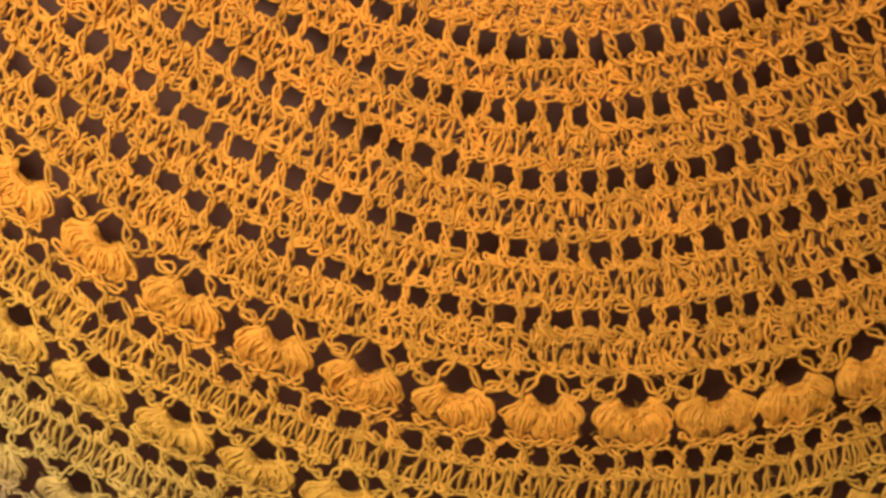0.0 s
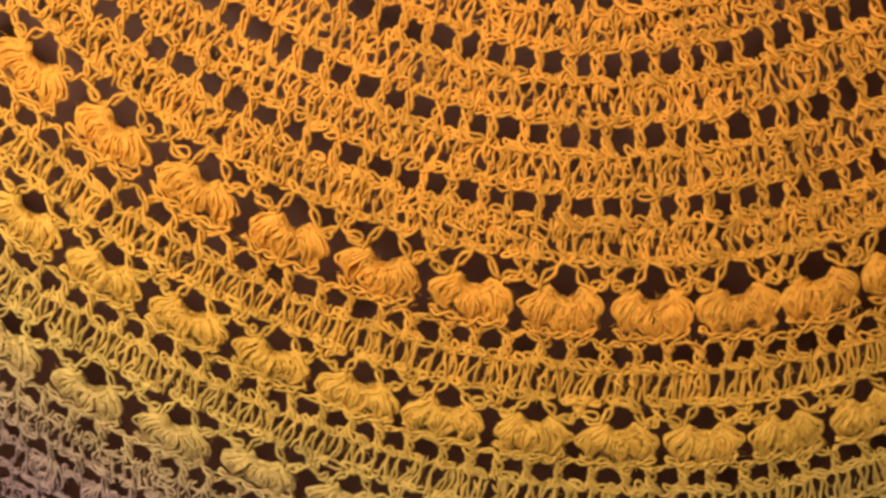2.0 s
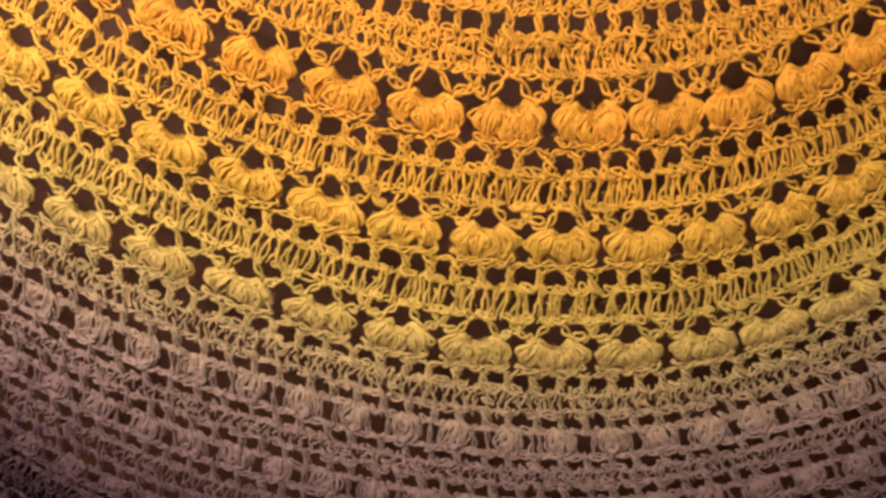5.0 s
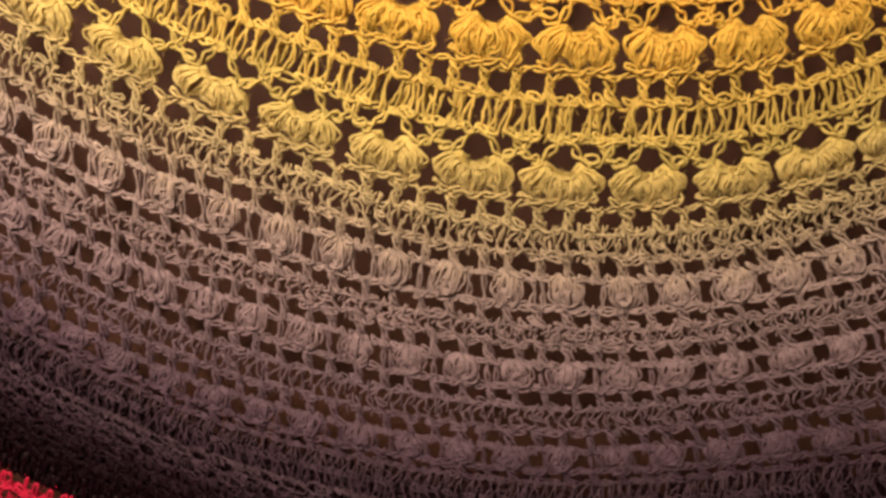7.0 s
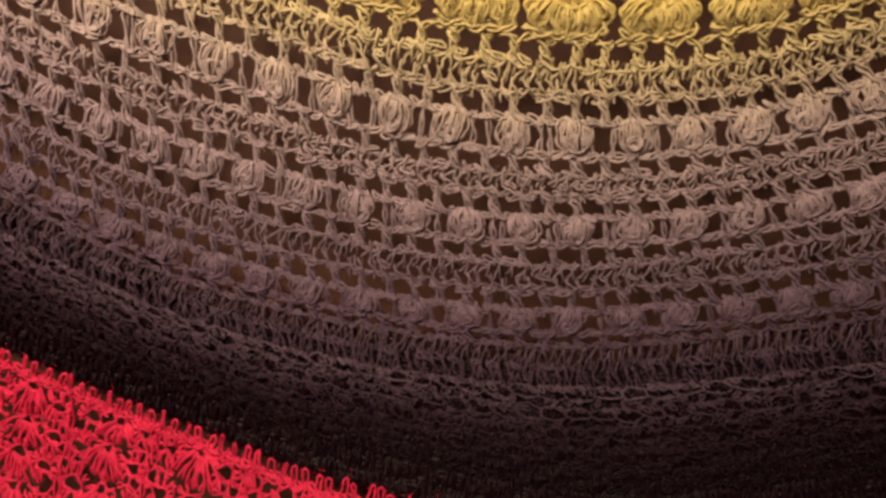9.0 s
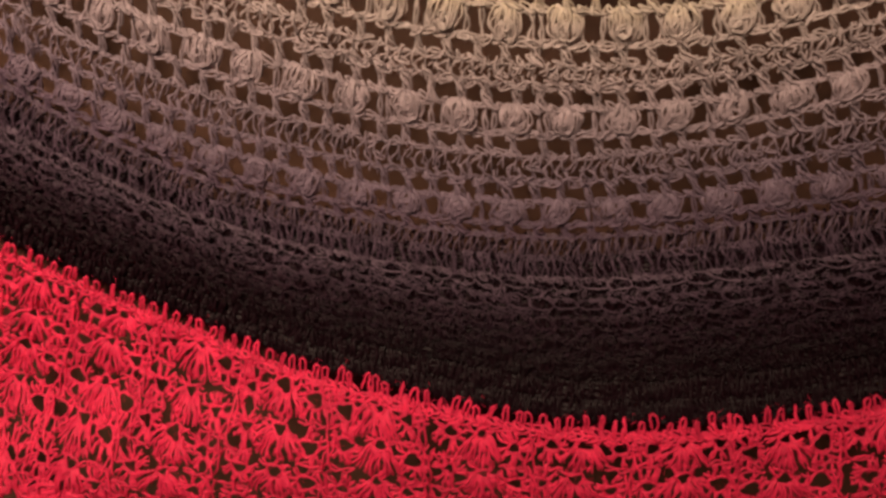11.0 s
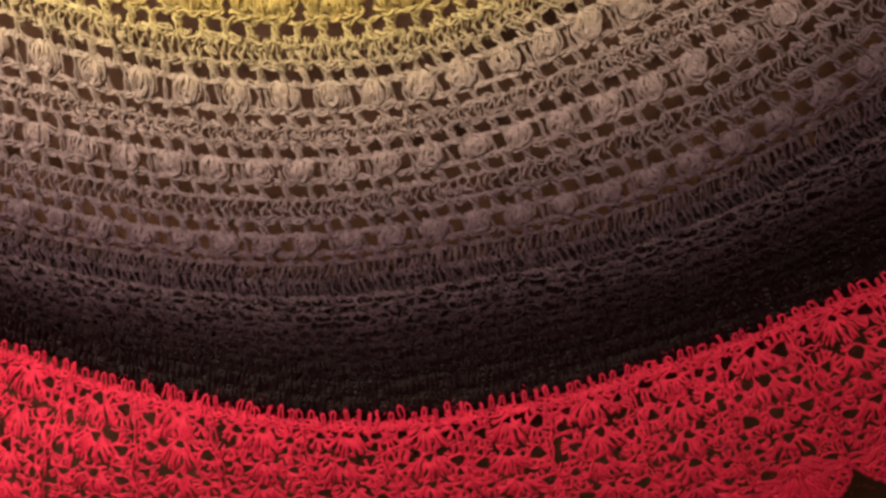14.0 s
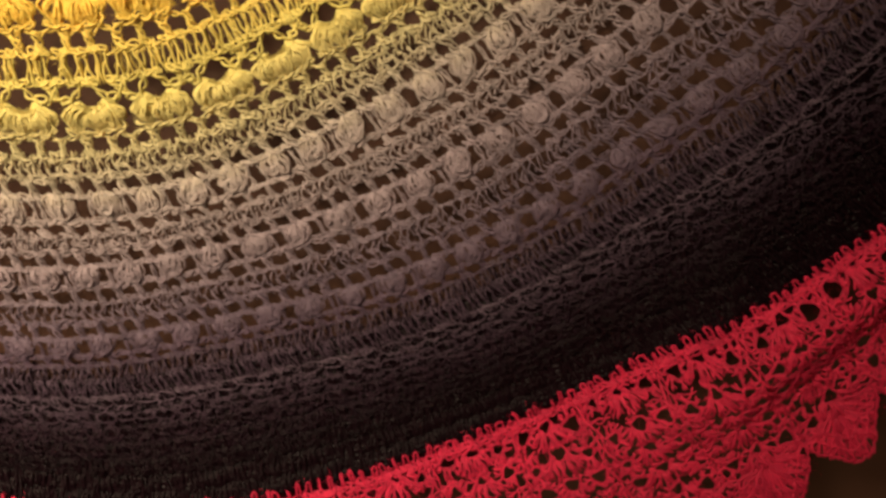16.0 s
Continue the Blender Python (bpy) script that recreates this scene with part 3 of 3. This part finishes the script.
for k in range(7):
    v = -0.0272 - 0.0073 * k
    # Sunk layer dyed far down, painting the dark between the loops.
    solid_band(Row(v, v - 0.0073), 1, 2.8, R * 1.1, shawl, loose=2.2, hair=10, chains=False, shift=-0.15, sink=0.0014, extra=1.0)
    if k < 5:
        loop_band(Row(v + 0.0005, v - 0.0073), 9.5 - 0.8 * k, R * 0.58, shawl, 0.065 - 0.015 * k, 2600 - 480 * k)


# ------------------------------------------------------------------ the red border
BORDER_TOP = -0.0738


def border_depth(x):
    """The border hangs long on one side; towards the other it is gathered and shorter."""
    return np.interp(x, [-0.2, -0.03, 0.02, 0.2, 0.36, 0.41, 0.45, 0.6], [0.132, 0.1255, 0.1195, 0.107, 0.095, 0.094, 0.082, 0.068])


BORDER = Row(BORDER_TOP, BORDER_TOP - 0.02, border_depth)


def border_loops(parent):
    """Upright loops that draw the border onto the black edge."""
    row = Step(BORDER, 0.0, 0.078)
    s = row.even(5.05)
    n = len(s)
    s = s + rng.normal(0, 0.6, n)
    p, u = paths(n, 11)
    w = np.r_[np.linspace(1, 0.12, 5), 0.0, np.linspace(0.12, 1, 5)]
    x = np.r_[np.linspace(-0.9, -0.75, 5), 0.0, np.linspace(0.75, 0.9, 5)]
    p[..., 0] = s[:, None] + x[None] * (1 + jig(n, 0.35)) + jig(n, 0.7) * (1 - w[None])
    p[..., 1] = 0.18 + jig(n, 0.08) + w[None] * 0.82
    p[..., 2] = 1.6 * (1 - w[None]) + 0.3
    got = [yarn(row, p, 0.52)]
    got += links(row, row.even(3.6), 2.4, 0.75, 0.92, 0.5) + links(row, row.even(3.6, 1.7), 2.4, 0.75, 1.1, 0.5, -0.3)
    got.append(fuzz(row, 400))
    return part("loop_edge", got, RED, parent, kind="stuff")


COLUMNS = [-250, -215, -180, -145, -105.5, -66, -27.8, 8.9, 45, 82.5, 119, 155, 191, 227, 263, 299, 335, 371, 407]


def star(row, s, mid, rim, count, side, up, down, lift=0.4):
    """Looped strands round a small hole. rim: its half width and half height in mm; side in mm, up and down as parts of the row."""
    deep = float(row.depth(s))
    c, u = paths(count, 8)
    q = u[None]
    a = (np.arange(count)[:, None] + rng.random()) * 2 * np.pi / count + jig(count, 0.12)
    far = q * (1 + jig(count, 0.12))
    tall = np.where(np.cos(a) > 0, down, up)
    turn = a + jig(count, 0.18) * q
    c[..., 0] = s + np.sin(turn) * (rim[0] + (side - rim[0]) * far)
    c[..., 1] = mid + np.cos(turn) * (rim[1] / deep + (tall - rim[1] / deep) * far)
    c[..., 2] = 0.2 + lift * np.sin(np.pi * q) + jig(count, 0.3)
    got = cord(row, c, 0.51, 0.42 + 0.40 * q, 0.5, 2, jig(count, 0.5))
    for j in range(2):   # the thread round the hole
        p, u = paths(1, 15)
        a = u[None] * 6.4 + j * 2
        knob = 1 + 0.18 * np.sin(a * 3 + j + s)
        p[..., 0] = s + (rim[0] + 0.4 * j) * np.sin(a) * knob
        p[..., 1] = mid + (rim[1] + 0.4 * j) / deep * np.cos(a) * knob
        p[..., 2] = 0.5 + 0.35 * np.sin(2 * a + j)
        got.append(yarn(row, p, 0.46))
    return got


def fan_row(row, s, half, k):
    """One row of a border column: a fan of looped strands under a small hole, a wider hole on both sides of it, and the post between two columns."""
    s = s + rng.normal(0, 0.8)
    rim = np.array([2.6, 2.4]) * rng.uniform(0.75, 1.3)
    mid = 0.25 + rng.normal(0, 0.05)
    got = star(row, s, mid, rim, 7, half * 0.34, 0.42, 0.5, 0.2)
    deep = float(row.depth(s))
    reach = half * rng.uniform(0.46, 0.58)
    c, u = paths(9, 9)   # the fan
    q = u[None]
    w = np.linspace(-1, 1, 9)[:, None] + jig(9, 0.07)
    a = w * 1.5
    x0, t0 = rim[0] * np.sin(a), mid + rim[1] * np.cos(a) / deep
    x1, t1 = reach * w, 1.06 - 0.24 * np.abs(w) ** 2 + jig(9, 0.05)
    c[..., 0] = s + x0 + (x1 - x0) * q**0.9 + 0.4 * np.sin(q * 5 + jig(9, 2))
    c[..., 1] = t0 + (t1 - t0) * q**1.15
    c[..., 2] = 0.4 + 0.9 * np.sin(np.pi * q) + jig(9, 0.3)
    got += cord(row, c, 0.54, 0.38 + 0.46 * q, 0.5, 2, jig(9, 0.5))
    for side in (-1, 1):   # the wide holes
        hole = np.array([3.3, 2.9]) * rng.uniform(0.65, 1.2)
        got += star(row, s + side * half * rng.uniform(0.62, 0.70), 0.46 + rng.normal(0, 0.09), hole, 12, half * 0.36, 0.52, 0.54)
        c, u = paths(1, 15)   # the chain from the fan to the post
        q = u[None]
        c[..., 0] = s + side * half * (0.42 + 0.58 * q)
        c[..., 1] = 0.98 + rng.normal(0, 0.05) + rng.normal(0.02, 0.06) * np.sin(np.pi * q)
        c[..., 2] = 0.5
        got += cord(row, c, 0.46, rng.uniform(0.6, 0.9), 1.0, 2, rng.uniform(0, 6))
    c, u = paths(1, 11)   # the post
    q = u[None]
    c[..., 0] = s + half + rng.normal(0, 0.8) + rng.normal(0, 1.2) * (q - 0.5)
    c[..., 1] = -0.05 + 1.1 * q
    c[..., 2] = 0.5
    got += cord(row, c, 0.5, 1.2 + 1.5 * (2 * np.abs(q - 0.5)) ** 2.2, 0.6, 3, rng.uniform(0, 6))
    return got


def scallop(row, s, half):
    """The pointed scallop that ends a column: fans upon fans round two holes, closed by a chain rim."""
    got = []

    def rim(a):
        """The outline, as a part of the half width and of the depth: rounded flanks and a blunt point."""
        return 1 - 0.16 * np.sin(2 * np.abs(a)) ** 2

    for start, reach, count, lift in ((0.10, 0.50, 19, 0.3), (0.16, 1.0, 29, 0.9), (0.50, 1.0, 31, 0.5), (0.06, 0.95, 23, 0.0)):
        p, u = paths(count, 9)
        a = np.linspace(-1.5, 1.5, count)[:, None] + jig(count, 0.05)
        q = start + (reach - start) * u[None] + jig(count, 0.02)
        turn = a + 0.12 * np.sin(u[None] * 4 + jig(count, 2))
        p[..., 0] = s + np.sin(turn) * half * 1.02 * rim(a) * q
        p[..., 1] = np.cos(turn) * rim(a) * q - 0.10 * (1 - q) * np.abs(np.sin(a))
        p[..., 2] = 0.2 + lift * np.sin(np.pi * u[None]) + jig(count, 0.35)
        got.append(yarn(row, p, 0.52))
    for scale, lift in ((1.0, 0.9), (0.96, 1.4), (0.74, 1.3), (0.50, 1.3)):
        p, u = paths(1, 44)
        a = (u[None] * 2 - 1) * 1.52
        ripple = 0.022 * np.sin(u[None] * 110 + scale * 40)
        p[..., 0] = s + np.sin(a) * half * 1.02 * rim(a) * (scale + ripple)
        p[..., 1] = np.cos(a) * rim(a) * (scale + ripple)
        p[..., 2] = lift + 0.3 * np.sin(u[None] * 60)
        got.append(yarn(row, p, 0.52))
    return got


border = new("border")
border.parent = shawl
border_loops(border)
FANS = 5
for i, s in enumerate(COLUMNS):
    half = (COLUMNS[min(i + 1, len(COLUMNS) - 1)] - COLUMNS[max(i - 1, 0)]) / (4 if 0 < i < len(COLUMNS) - 1 else 2)
    got = []
    for k in range(FANS):
        t = 0.076 + 0.1332 * (k + 0.08 * math.sin(2.2 * i))
        got += fan_row(Step(BORDER, t + rng.normal(0, 0.004), t + 0.1332 + rng.normal(0, 0.004)), s + rng.normal(0, 1.0), half, k)
    got += scallop(Step(BORDER, 0.735, 1.0), s, half)
    got.append(fuzz_at(BORDER, s, half, 160))
    part("border_fan", got, RED, border)
